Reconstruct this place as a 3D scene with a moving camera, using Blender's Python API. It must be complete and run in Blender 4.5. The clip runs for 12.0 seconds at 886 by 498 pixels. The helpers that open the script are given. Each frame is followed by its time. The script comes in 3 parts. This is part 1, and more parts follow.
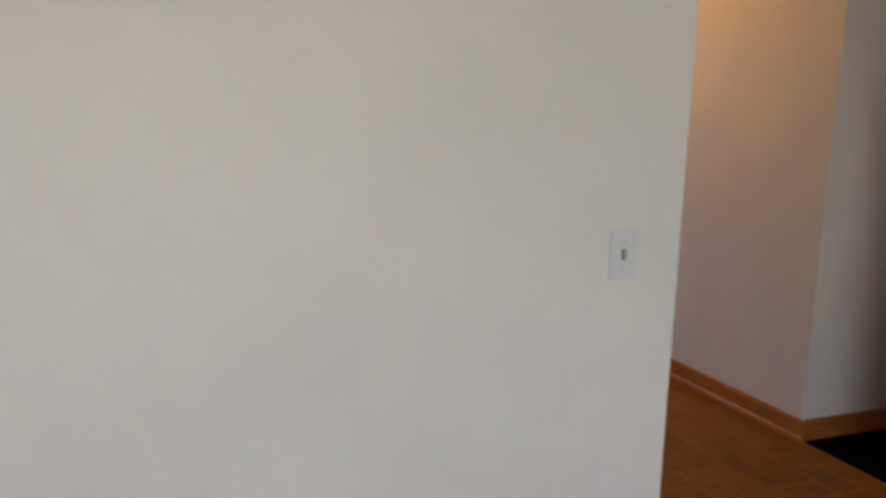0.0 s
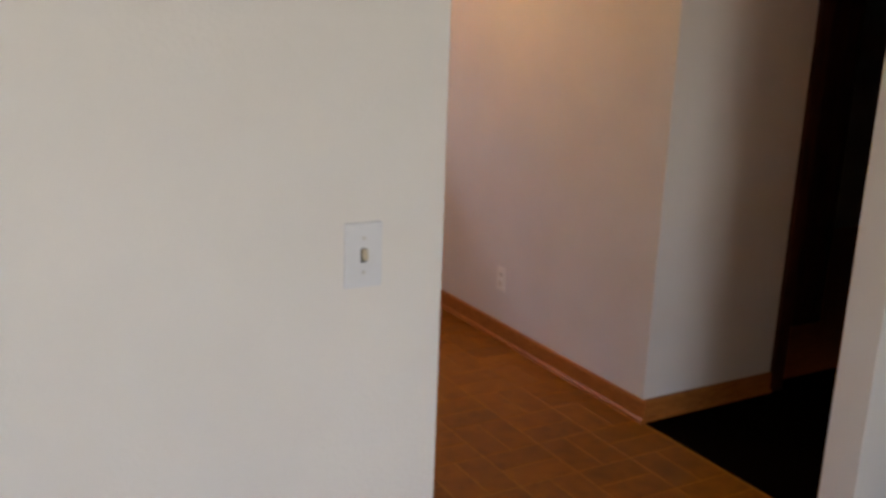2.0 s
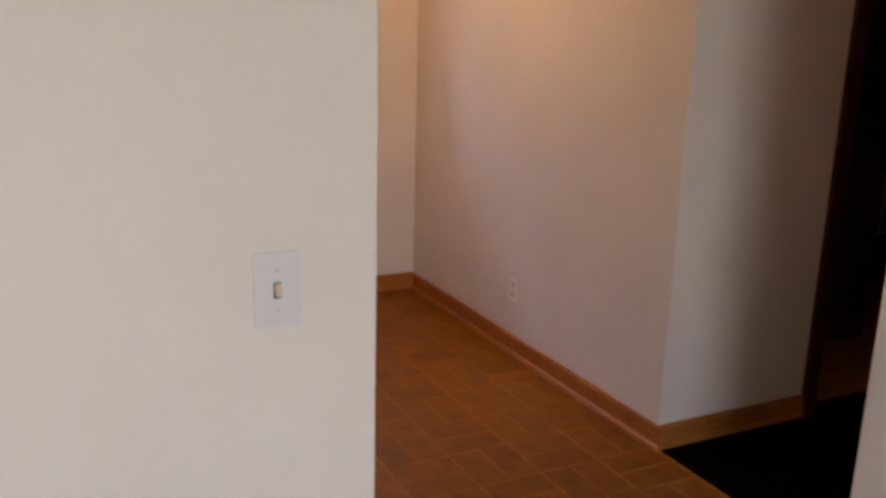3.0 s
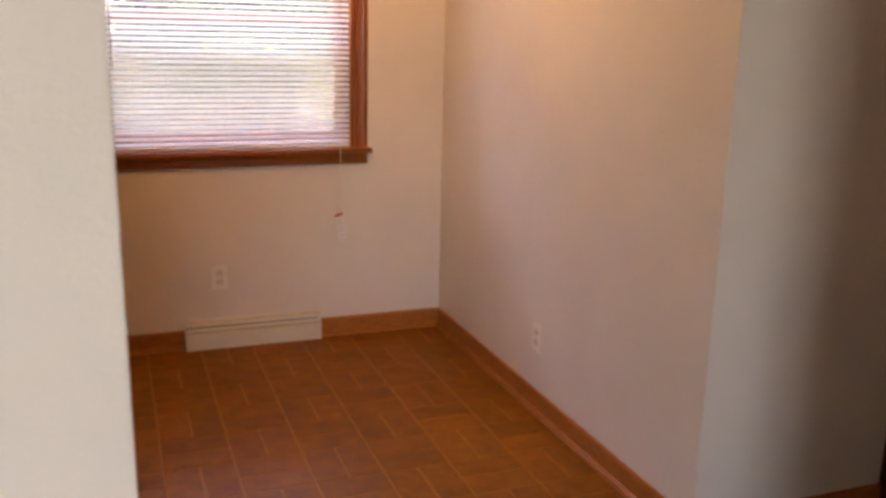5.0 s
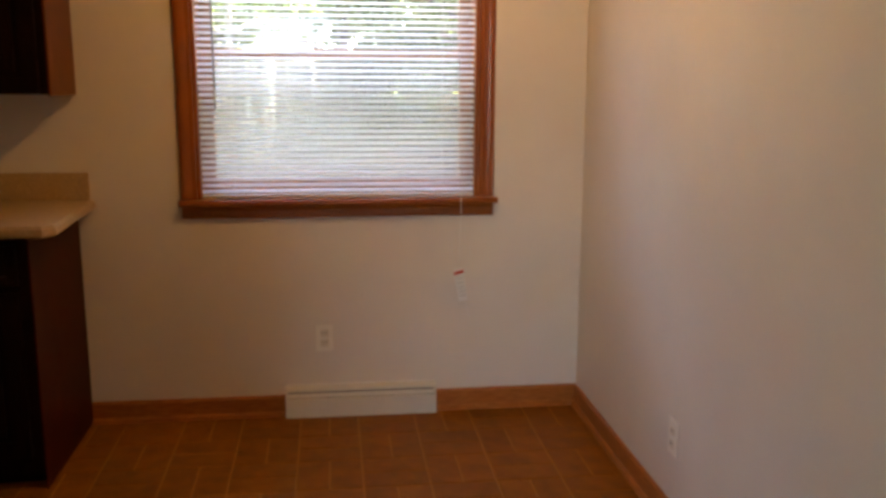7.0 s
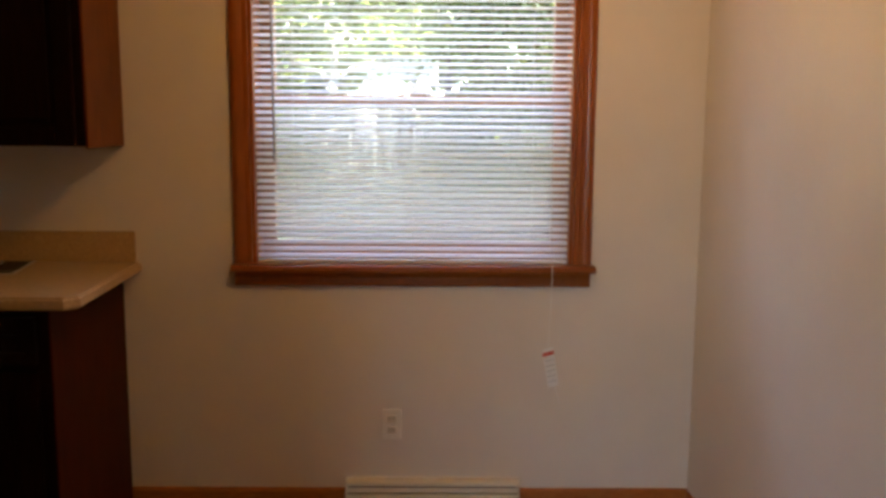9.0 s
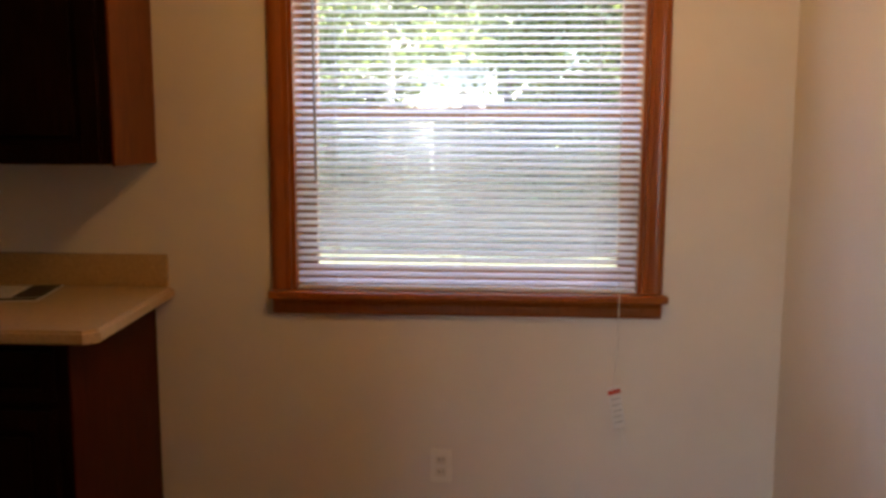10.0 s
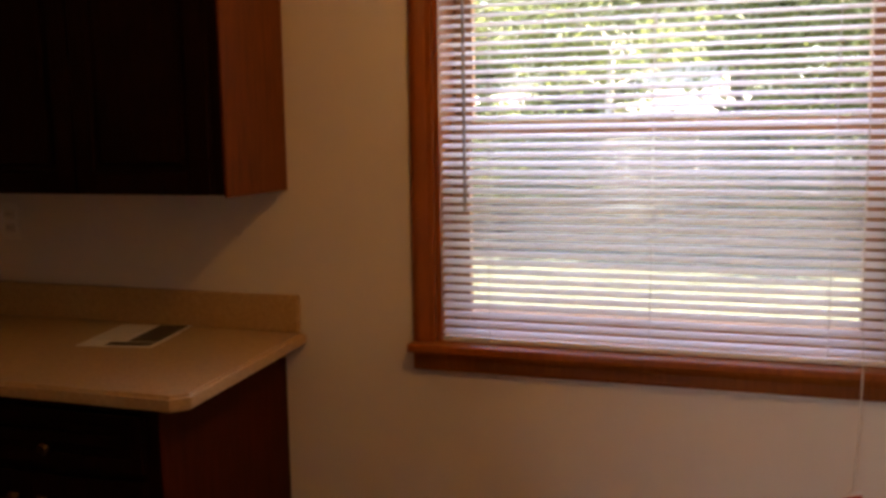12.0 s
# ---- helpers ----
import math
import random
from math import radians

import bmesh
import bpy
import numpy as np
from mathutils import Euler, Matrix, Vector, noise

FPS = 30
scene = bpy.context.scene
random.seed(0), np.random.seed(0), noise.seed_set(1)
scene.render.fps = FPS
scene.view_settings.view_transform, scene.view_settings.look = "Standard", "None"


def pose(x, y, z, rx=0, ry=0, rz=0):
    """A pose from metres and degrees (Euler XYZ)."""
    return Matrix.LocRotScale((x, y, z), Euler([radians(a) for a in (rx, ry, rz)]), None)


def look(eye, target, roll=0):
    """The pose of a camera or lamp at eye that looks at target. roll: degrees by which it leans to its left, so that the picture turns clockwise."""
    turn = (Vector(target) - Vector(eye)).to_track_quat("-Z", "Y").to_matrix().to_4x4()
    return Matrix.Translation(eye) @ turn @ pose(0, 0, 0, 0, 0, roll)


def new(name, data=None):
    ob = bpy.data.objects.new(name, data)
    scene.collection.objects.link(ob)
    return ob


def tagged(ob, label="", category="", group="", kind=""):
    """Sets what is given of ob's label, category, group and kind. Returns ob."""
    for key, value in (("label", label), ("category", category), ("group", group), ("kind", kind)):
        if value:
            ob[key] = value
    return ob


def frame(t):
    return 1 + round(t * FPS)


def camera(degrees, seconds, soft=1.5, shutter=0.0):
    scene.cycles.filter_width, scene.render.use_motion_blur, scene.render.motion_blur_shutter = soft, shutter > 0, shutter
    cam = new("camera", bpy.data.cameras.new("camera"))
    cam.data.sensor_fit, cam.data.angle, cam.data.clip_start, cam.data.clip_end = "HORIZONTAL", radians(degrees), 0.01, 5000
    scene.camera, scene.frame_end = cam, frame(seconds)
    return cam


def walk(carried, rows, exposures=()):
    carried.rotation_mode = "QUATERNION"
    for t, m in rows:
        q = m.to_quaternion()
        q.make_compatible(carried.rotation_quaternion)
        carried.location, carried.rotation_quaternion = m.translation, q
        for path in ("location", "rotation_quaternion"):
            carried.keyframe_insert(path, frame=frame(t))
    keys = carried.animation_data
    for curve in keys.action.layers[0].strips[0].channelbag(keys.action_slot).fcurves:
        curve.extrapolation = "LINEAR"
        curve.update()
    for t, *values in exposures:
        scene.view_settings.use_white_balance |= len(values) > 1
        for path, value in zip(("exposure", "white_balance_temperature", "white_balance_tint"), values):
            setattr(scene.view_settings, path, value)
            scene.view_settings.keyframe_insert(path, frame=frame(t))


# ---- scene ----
cam = camera(52.9, 12.0, soft=3.4, shutter=0.4)
PATH = [
    (0, (-2.796, -4.834, 1.443), (-2.041, -3.018, 1.078), 1.7),
    (0.5, (-2.638, -4.742, 1.454), (-1.811, -2.966, 1.055), 1.3),
    (1, (-2.522, -4.667, 1.428), (-1.631, -2.925, 1.018), 1.5),
    (1.5, (-2.397, -4.54, 1.432), (-1.445, -2.839, 0.983), 1.3),
    (2, (-2.268, -4.5, 1.457), (-1.307, -2.814, 0.971), 2.1),
    (2.5, (-2.148, -4.447, 1.451), (-1.21, -2.748, 0.965), 1.5),
    (3, (-2.0, -4.375, 1.461), (-1.135, -2.642, 0.963), 1.6),
    (4.8, (-1.573, -4.058, 1.448), (-0.862, -2.251, 0.969), 1.3),
    (5, (-1.513, -4.022, 1.447), (-0.823, -2.207, 0.97), 1.3),
    (5.5, (-1.348, -3.936, 1.463), (-0.764, -2.083, 0.988), 0.9),
    (6, (-1.196, -3.795, 1.46), (-0.752, -1.902, 0.995), 0.4),
    (6.5, (-1.113, -3.659, 1.431), (-0.773, -1.736, 0.997), 0.3),
    (7, (-1.039, -3.571, 1.39), (-0.79, -1.623, 1.009), 0.3),
    (9, (-0.915, -3.073, 1.414), (-0.901, -1.095, 1.124), 0.4),
    (9.5, (-0.894, -2.928, 1.436), (-0.949, -0.95, 1.142), 0.2),
    (10, (-0.905, -2.799, 1.44), (-1.021, -0.822, 1.162), 0.2),
    (10.5, (-0.898, -2.632, 1.475), (-1.102, -0.662, 1.197), 0.0),
    (11, (-0.897, -2.474, 1.479), (-1.19, -0.514, 1.207), 0.2),
    (11.5, (-0.863, -2.342, 1.469), (-1.296, -0.407, 1.208), -0.2),
    (12, (-0.82, -2.225, 1.472), (-1.427, -0.338, 1.208), -0.8),
]
walk(cam, [(t, look(eye, target, roll)) for t, eye, target, roll in PATH],
     exposures=[(0, 3.3, 6600, 14), (1.0, 3.4, 6700, 16), (2.0, 3.45, 6800, 17), (3.2, 3.6, 7100, 22), (4.8, 3.86, 7400, 22), (5.5, 3.72, 7400, 20),
                (6.0, 3.52, 7100, 13), (7.0, 3.54, 6650, 7), (9.0, 3.3, 6500, 7), (10.0, 3.3, 6500, 9), (10.5, 3.42, 6600, 15), (12.0, 3.08, 7200, 21)])

# ---- world and light ----
world = bpy.data.worlds.new("sky")
scene.world = world
world.use_nodes = True
wn = world.node_tree
sky = wn.nodes.new("ShaderNodeTexSky")
sky.sky_type = "NISHITA"
sky.sun_disc = False
sky.sun_elevation = radians(49.0)
sky.sun_rotation = radians(116.6)
wn.nodes["Background"].inputs["Strength"].default_value = 0.15
wn.links.new(sky.outputs[0], wn.nodes["Background"].inputs["Color"])

sun_data = bpy.data.lights.new("sun", "SUN")
sun_data.energy, sun_data.angle, sun_data.color = 5.0, radians(0.6), (1.0, 0.95, 0.86)
sun = new("sun", sun_data)
sun.matrix_world = look((7.0, -3.5, 9.0), (0, 0, 0))

# daylight that comes in through the living room window, behind the walk
day = bpy.data.lights.new("living_room_daylight", "AREA")
day.shape, day.size, day.size_y = "RECTANGLE", 1.2, 1.45
day.energy, day.color = 3.1, (0.86, 0.90, 1.0)
day_ob = new("living_room_daylight", day)
day_ob.matrix_world = look((-2.275, -7.16, 1.32), (-1.9, 0.0, 0.2))

# area lamp added outside, above the view, to boost sky light on the kitchen window
sky_lamp = bpy.data.lights.new("added_window_sky_fill", "AREA")
sky_lamp.shape, sky_lamp.size, sky_lamp.size_y = "RECTANGLE", 2.2, 1.0
sky_lamp.energy, sky_lamp.color = 23.0, (0.58, 0.68, 1.0)
sky_ob = new("added_window_sky_fill", sky_lamp)
sky_ob.matrix_world = look((-0.98, 1.0, 3.05), (-0.98, 0.1, 1.25))

# warm fill light, added under the unseen kitchen ceiling
warm_fill = bpy.data.lights.new("added_warm_fill", "POINT")
warm_fill.energy, warm_fill.color, warm_fill.shadow_soft_size = 1.55, (1.0, 0.48, 0.11), 0.09
warm_fill_ob = new("added_warm_fill", warm_fill)
warm_fill_ob.location = (-0.85, -1.05, 2.27)

# ---- materials ----
def mat(name, colour, rough=0.5, metal=0.0, spec=0.5, grain=None, grain_scale=8.0, grain_amount=0.3, stretch=(1, 1, 1),
        bump=0.0, bump_scale=60.0, stain=0.0, random_amount=0.0, island=False, rough_vary=0.0, coat=0.0):
    """A painted, wooden or other solid surface: grain and stains at two scales, fine relief, and a change from piece to piece."""
    m = bpy.data.materials.new(name)
    m.use_nodes = True
    nt = m.node_tree
    b = nt.nodes["Principled BSDF"]
    b.inputs["Roughness"].default_value = rough
    b.inputs["Metallic"].default_value = metal
    b.inputs["Specular IOR Level"].default_value = spec
    b.inputs["Coat Weight"].default_value = coat
    b.inputs["Coat Roughness"].default_value = 0.2
    geo = nt.nodes.new("ShaderNodeNewGeometry")
    mp = nt.nodes.new("ShaderNodeMapping")
    mp.inputs["Scale"].default_value = stretch
    nt.links.new(geo.outputs["Position"], mp.inputs["Vector"])
    info = nt.nodes.new("ShaderNodeObjectInfo")
    seed = geo.outputs["Random Per Island"] if island else info.outputs["Random"]
    n1 = nt.nodes.new("ShaderNodeTexNoise")
    n1.noise_dimensions = "4D"
    n1.inputs["Scale"].default_value = grain_scale
    n1.inputs["Detail"].default_value = 6
    n1.inputs["Roughness"].default_value = 0.62
    nt.links.new(mp.outputs[0], n1.inputs["Vector"])
    if random_amount:
        mul = nt.nodes.new("ShaderNodeMath")
        mul.operation = "MULTIPLY"
        mul.inputs[1].default_value = 20.0
        nt.links.new(seed, mul.inputs[0])
        nt.links.new(mul.outputs[0], n1.inputs["W"])
    dark = grain or [c * (1 - grain_amount) for c in colour]
    light = [min(1, c * (1 + grain_amount * 0.6)) for c in colour]
    ramp = nt.nodes.new("ShaderNodeValToRGB")
    ramp.color_ramp.elements[0].position, ramp.color_ramp.elements[0].color = 0.3, (*dark, 1)
    ramp.color_ramp.elements[1].position, ramp.color_ramp.elements[1].color = 0.7, (*light, 1)
    nt.links.new(n1.outputs["Fac"], ramp.inputs[0])
    out = ramp.outputs[0]
    if stain:
        n2 = nt.nodes.new("ShaderNodeTexNoise")
        n2.inputs["Scale"].default_value = 1.7
        n2.inputs["Detail"].default_value = 3
        nt.links.new(geo.outputs["Position"], n2.inputs["Vector"])
        r2 = nt.nodes.new("ShaderNodeMapRange")
        r2.inputs["From Min"].default_value, r2.inputs["From Max"].default_value = 0.35, 0.7
        r2.inputs["To Min"].default_value, r2.inputs["To Max"].default_value = 1.0, 1 - stain
        nt.links.new(n2.outputs["Fac"], r2.inputs["Value"])
        mx = nt.nodes.new("ShaderNodeVectorMath")
        mx.operation = "SCALE"
        nt.links.new(out, mx.inputs[0])
        nt.links.new(r2.outputs[0], mx.inputs["Scale"])
        out = mx.outputs[0]
    if random_amount:
        r3 = nt.nodes.new("ShaderNodeMapRange")
        r3.inputs["To Min"].default_value, r3.inputs["To Max"].default_value = 1 - random_amount, 1 + random_amount
        nt.links.new(seed, r3.inputs["Value"])
        mx = nt.nodes.new("ShaderNodeVectorMath")
        mx.operation = "SCALE"
        nt.links.new(out, mx.inputs[0])
        nt.links.new(r3.outputs[0], mx.inputs["Scale"])
        out = mx.outputs[0]
    nt.links.new(out, b.inputs["Base Color"])
    if rough_vary:
        r4 = nt.nodes.new("ShaderNodeMapRange")
        r4.inputs["To Min"].default_value, r4.inputs["To Max"].default_value = rough - rough_vary, rough + rough_vary
        nt.links.new(n1.outputs["Fac"], r4.inputs["Value"])
        nt.links.new(r4.outputs[0], b.inputs["Roughness"])
    if bump:
        nb = nt.nodes.new("ShaderNodeTexNoise")
        nb.inputs["Scale"].default_value = bump_scale
        nb.inputs["Detail"].default_value = 4
        nt.links.new(mp.outputs[0], nb.inputs["Vector"])
        bp = nt.nodes.new("ShaderNodeBump")
        bp.inputs["Strength"].default_value = bump
        bp.inputs["Distance"].default_value = 0.004
        nt.links.new(nb.outputs["Fac"], bp.inputs["Height"])
        nt.links.new(bp.outputs[0], b.inputs["Normal"])
    return m


WALL = mat("wall_paint", (0.76, 0.705, 0.645), 0.55, grain_scale=3.0, grain_amount=0.03, bump=0.22, bump_scale=110, stain=0.07, spec=0.3)
CEIL = mat("ceiling_paint", (0.78, 0.76, 0.70), 0.8, grain_scale=20, grain_amount=0.04, bump=0.5, bump_scale=90)
OAK = mat("oak_baseboard", (0.43, 0.155, 0.036), 0.40, spec=0.2, grain=(0.28, 0.09, 0.018), grain_scale=5, stretch=(4, 4, 30), bump=0.1, stain=0.2)
CASING = mat("stained_casing", (0.32, 0.086, 0.008), 0.28, spec=0.35, grain=(0.24, 0.062, 0.006), grain_scale=4, stretch=(22, 22, 2), bump=0.1, stain=0.25, coat=0.12)
SASH = mat("sash_wood", (0.48, 0.25, 0.11), 0.4, grain_scale=5, grain_amount=0.35, stretch=(3, 20, 20))
VINYL = mat("brick_vinyl", (0.265, 0.090, 0.006), 0.40, spec=0.13, grain=(0.175, 0.056, 0.003), grain_scale=14, stretch=(1, 1, 1), bump=0.2, bump_scale=90, stain=0.15, random_amount=0.11, rough_vary=0.08)
VINYL_FAR = mat("brick_vinyl_joined", (0.265, 0.090, 0.006), 0.40, spec=0.13, grain=(0.175, 0.056, 0.003), grain_scale=14, bump=0.2, bump_scale=90, stain=0.15, random_amount=0.11, island=True, rough_vary=0.08)
JOINT = mat("vinyl_joint", (0.36, 0.145, 0.018), 0.5, spec=0.15, grain_scale=30, grain_amount=0.25)
# walnut stain with the shade on the fronts painted in, down to near-black
WALNUT_SHADED = mat("shaded_cabinet_wood", (0.014, 0.0040, 0.002), 0.42, spec=0.08, grain=(0.006, 0.0018, 0.001), grain_scale=4, stretch=(18, 18, 1.6), bump=0.12, stain=0.2)
# the same wood in a lighter copy for the side towards the window
CAB_SIDE_LIT = mat("lit_cabinet_wood", (0.19, 0.048, 0.006), 0.42, spec=0.22, grain=(0.10, 0.020, 0.003), grain_scale=4, stretch=(16, 16, 1.5), bump=0.08, stain=0.2)
DOORWOOD = mat("dark_door_wood", (0.07, 0.015, 0.005), 0.4, spec=0.25, grain=(0.03, 0.007, 0.003), grain_scale=4, stretch=(14, 14, 1.2), bump=0.1)
# darker copy of the end panel wood, with the low shade put into its red
BASE_END_SHADED = mat("shaded_base_end", (0.06, 0.010, 0.003), 0.45, grain=(0.035, 0.006, 0.002), spec=0.05, grain_scale=4, stretch=(16, 16, 1.5), bump=0.08, stain=0.2)
LAMINATE = mat("counter_laminate", (0.48, 0.325, 0.16), 0.40, spec=0.35, grain=(0.39, 0.26, 0.12), grain_scale=120, bump=0.04, stain=0.06)
PLATE = mat("white_plastic", (0.74, 0.74, 0.75), 0.35, grain_scale=30, grain_amount=0.03)
SWITCH = mat("switch_plastic", (0.66, 0.645, 0.645), 0.35, grain_scale=30, grain_amount=0.03)
IVORY = mat("ivory_plastic", (0.82, 0.78, 0.70), 0.38, grain_scale=30, grain_amount=0.04)
FACE = mat("darker_receptacle", (0.70, 0.64, 0.54), 0.4, grain_scale=30, grain_amount=0.06)
SLOT = mat("dark_slot", (0.03, 0.025, 0.02), 0.6)
TOGGLE = mat("aged_toggle", (0.56, 0.47, 0.33), 0.4, grain_scale=40, grain_amount=0.2)
METAL = mat("brushed_metal", (0.6, 0.56, 0.5), 0.3, metal=1.0, grain_scale=60, grain_amount=0.1)
KNOB = mat("dark_bronze", (0.12, 0.085, 0.06), 0.42, metal=1.0, grain_scale=60, grain_amount=0.1)
VENT = mat("cream_enamel", (0.74, 0.69, 0.58), 0.4, grain_scale=9, grain_amount=0.05, stain=0.08)
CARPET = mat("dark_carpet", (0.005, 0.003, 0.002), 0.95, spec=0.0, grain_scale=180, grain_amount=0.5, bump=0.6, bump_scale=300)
LIVING = mat("living_carpet", (0.25, 0.22, 0.19), 0.95, grain_scale=180, grain_amount=0.3, bump=0.6, bump_scale=300)
WOODFLOOR = mat("closet_wood_floor", (0.50, 0.17, 0.04), 0.4, grain_scale=4, stretch=(2, 20, 1), grain_amount=0.3)
CORD = mat("white_cord", (0.8, 0.79, 0.76), 0.7, grain_scale=80, grain_amount=0.1)
PAPER = mat("white_paper", (0.82, 0.81, 0.79), 0.6, grain_scale=40, grain_amount=0.02)
RED = mat("red_print", (0.62, 0.06, 0.03), 0.6)
PHOTO = mat("dark_print", (0.06, 0.042, 0.032), 0.55, spec=0.2, grain_scale=70, grain_amount=0.7, grain=(0.02, 0.015, 0.012))
GREYPRINT = mat("grey_print", (0.45, 0.44, 0.43), 0.6)
WAND = mat("clear_wand", (0.42, 0.43, 0.44), 0.15)
GRASS = mat("lawn", (0.20, 0.225, 0.135), 0.9, grain=(0.135, 0.155, 0.09), grain_scale=3, bump=0.8, bump_scale=40, stain=0.3)
BARK = mat("bark", (0.10, 0.085, 0.065), 0.9, grain_scale=8, grain_amount=0.5, stretch=(6, 6, 1), bump=0.8, bump_scale=14)
PALE_BARK = mat("pale_bark", (0.52, 0.49, 0.43), 0.85, grain_scale=8, grain_amount=0.35, stretch=(6, 6, 1), bump=0.6, bump_scale=14)
FENCE = mat("weathered_fence", (0.38, 0.32, 0.24), 0.85, grain_scale=4, grain_amount=0.35, stretch=(14, 14, 1), random_amount=0.15)
SIDING = mat("pale_siding", (0.78, 0.77, 0.72), 0.6, grain_scale=3, grain_amount=0.05)
ROOF = mat("roof_shingle", (0.25, 0.23, 0.21), 0.9, grain_scale=20, grain_amount=0.3)


def leaf_material(name, colour):
    m = mat(name, colour, 0.5, grain_scale=3, grain_amount=0.35, random_amount=0.35, island=True)
    nt = m.node_tree
    tr = nt.nodes.new("ShaderNodeBsdfTranslucent")
    tr.inputs["Color"].default_value = (colour[0] * 1.6, colour[1] * 1.6, colour[2], 1)
    mix = nt.nodes.new("ShaderNodeMixShader")
    mix.inputs[0].default_value = 0.6
    nt.links.new(nt.nodes["Principled BSDF"].outputs[0], mix.inputs[1])
    nt.links.new(tr.outputs[0], mix.inputs[2])
    nt.links.new(mix.outputs[0], nt.nodes["Material Output"].inputs["Surface"])
    return m


LEAF = leaf_material("leaves", (0.175, 0.205, 0.115))

SLAT = mat("blind_slat", (0.86, 0.855, 0.86), 0.4, grain_scale=12, grain_amount=0.02)
_nt = SLAT.node_tree
_tr = _nt.nodes.new("ShaderNodeBsdfTranslucent")
_tr.inputs["Color"].default_value = (0.92, 0.92, 0.93, 1)
_mx = _nt.nodes.new("ShaderNodeMixShader")
_mx.inputs[0].default_value = 0.75
_nt.links.new(_nt.nodes["Principled BSDF"].outputs[0], _mx.inputs[1])
_nt.links.new(_tr.outputs[0], _mx.inputs[2])
_nt.links.new(_mx.outputs[0], _nt.nodes["Material Output"].inputs["Surface"])

SCREEN = bpy.data.materials.new("insect_screen")
SCREEN.use_nodes = True
_nt = SCREEN.node_tree
_t = _nt.nodes.new("ShaderNodeBsdfTransparent")
_d = _nt.nodes.new("ShaderNodeBsdfDiffuse")
_d.inputs["Color"].default_value = (0.5, 0.51, 0.53, 1)
_mx = _nt.nodes.new("ShaderNodeMixShader")
_mx.inputs[0].default_value = 0.25
_nt.links.new(_t.outputs[0], _mx.inputs[1])
_nt.links.new(_d.outputs[0], _mx.inputs[2])
_nt.links.new(_mx.outputs[0], _nt.nodes["Material Output"].inputs["Surface"])

GLASS = bpy.data.materials.new("window_glass")
GLASS.use_nodes = True
_nt = GLASS.node_tree
_g = _nt.nodes.new("ShaderNodeBsdfGlossy")
_g.inputs["Roughness"].default_value = 0.02
_t = _nt.nodes.new("ShaderNodeBsdfTransparent")
_f = _nt.nodes.new("ShaderNodeFresnel")
_f.inputs["IOR"].default_value = 1.45
_mx = _nt.nodes.new("ShaderNodeMixShader")
_nt.links.new(_f.outputs[0], _mx.inputs[0])
_nt.links.new(_t.outputs[0], _mx.inputs[1])
_nt.links.new(_g.outputs[0], _mx.inputs[2])
_nt.links.new(_mx.outputs[0], _nt.nodes["Material Output"].inputs["Surface"])


# ---- building helpers ----
def box(bm, x0, x1, y0, y1, z0, z1, bevel=0.0, m=None):
    made = bmesh.ops.create_cube(bm, size=1.0)["verts"]
    bmesh.ops.scale(bm, vec=(x1 - x0, y1 - y0, z1 - z0), verts=made)
    bmesh.ops.translate(bm, vec=((x0 + x1) / 2, (y0 + y1) / 2, (z0 + z1) / 2), verts=made)
    if m is not None:
        bmesh.ops.transform(bm, matrix=m, verts=made)
    if bevel:
        edges = list({e for v in made for e in v.link_edges})
        bmesh.ops.bevel(bm, geom=edges, offset=bevel, segments=2, affect="EDGES", profile=0.6)
    return bm


def rod(bm, a, b, r0, r1=None, n=10):
    a, b = Vector(a), Vector(b)
    d = b - a
    made = bmesh.ops.create_cone(bm, cap_ends=True, segments=n, radius1=r0, radius2=r0 if r1 is None else r1, depth=d.length)["verts"]
    bmesh.ops.transform(bm, matrix=Matrix.Translation((a + b) / 2) @ d.to_track_quat("Z", "Y").to_matrix().to_4x4(), verts=made)
    return bm


def profile(bm, points, axis, lo, hi):
    """A moulding: points (depth, height) drawn along x or y from lo to hi."""
    ends = []
    for s in (lo, hi):
        ends.append([bm.verts.new((s, d, h) if axis == "x" else (d, s, h)) for d, h in points])
    n = len(points)
    for i in range(n):
        bm.faces.new((ends[0][i], ends[0][(i + 1) % n], ends[1][(i + 1) % n], ends[1][i]))
    bm.faces.new(ends[0][::-1])
    bm.faces.new(ends[1])
    bmesh.ops.recalc_face_normals(bm, faces=bm.faces)
    return bm


def mesh_of(name, bm, material, smooth=False):
    me = bpy.data.meshes.new(name)
    bm.to_mesh(me)
    bm.free()
    me.materials.append(material)
    if smooth:
        for p in me.polygons:
            p.use_smooth = True
    return me


def thing(name, bm, material, label, category, kind="", group="", smooth=False):
    return tagged(new(name, mesh_of(name, bm, material, smooth)), label, category, group, kind)


def root(name, at, label, category, group="", kind=""):
    ob = tagged(new(name), label, category, group, kind)
    ob.empty_display_size = 0.1
    ob.location = at
    return ob


def world_place(ob):
    p = Vector((0, 0, 0))
    while ob:
        p += ob.location
        ob = ob.parent
    return p


def part(name, bm, material, parent, label="", smooth=False):
    """Links a mesh drawn in world places as one part under a thing."""
    bmesh.ops.translate(bm, vec=-world_place(parent), verts=bm.verts)
    ob = new(name, mesh_of(name, bm, material, smooth))
    ob.parent = parent
    return tagged(ob, label)


B = bmesh.new

# ---- places ----
WX0, WX1 = -1.557, -0.440          # window opening
WZ0, WZ1 = 0.898, 2.08
CEILING = 2.44
KX, EX = -4.3, 4.6                 # far ends of the kitchen and of the hall
SY0, SY1 = -3.165, -3.055            # wall with the light switch
JL, JR = -1.507, -0.198             # passage through it
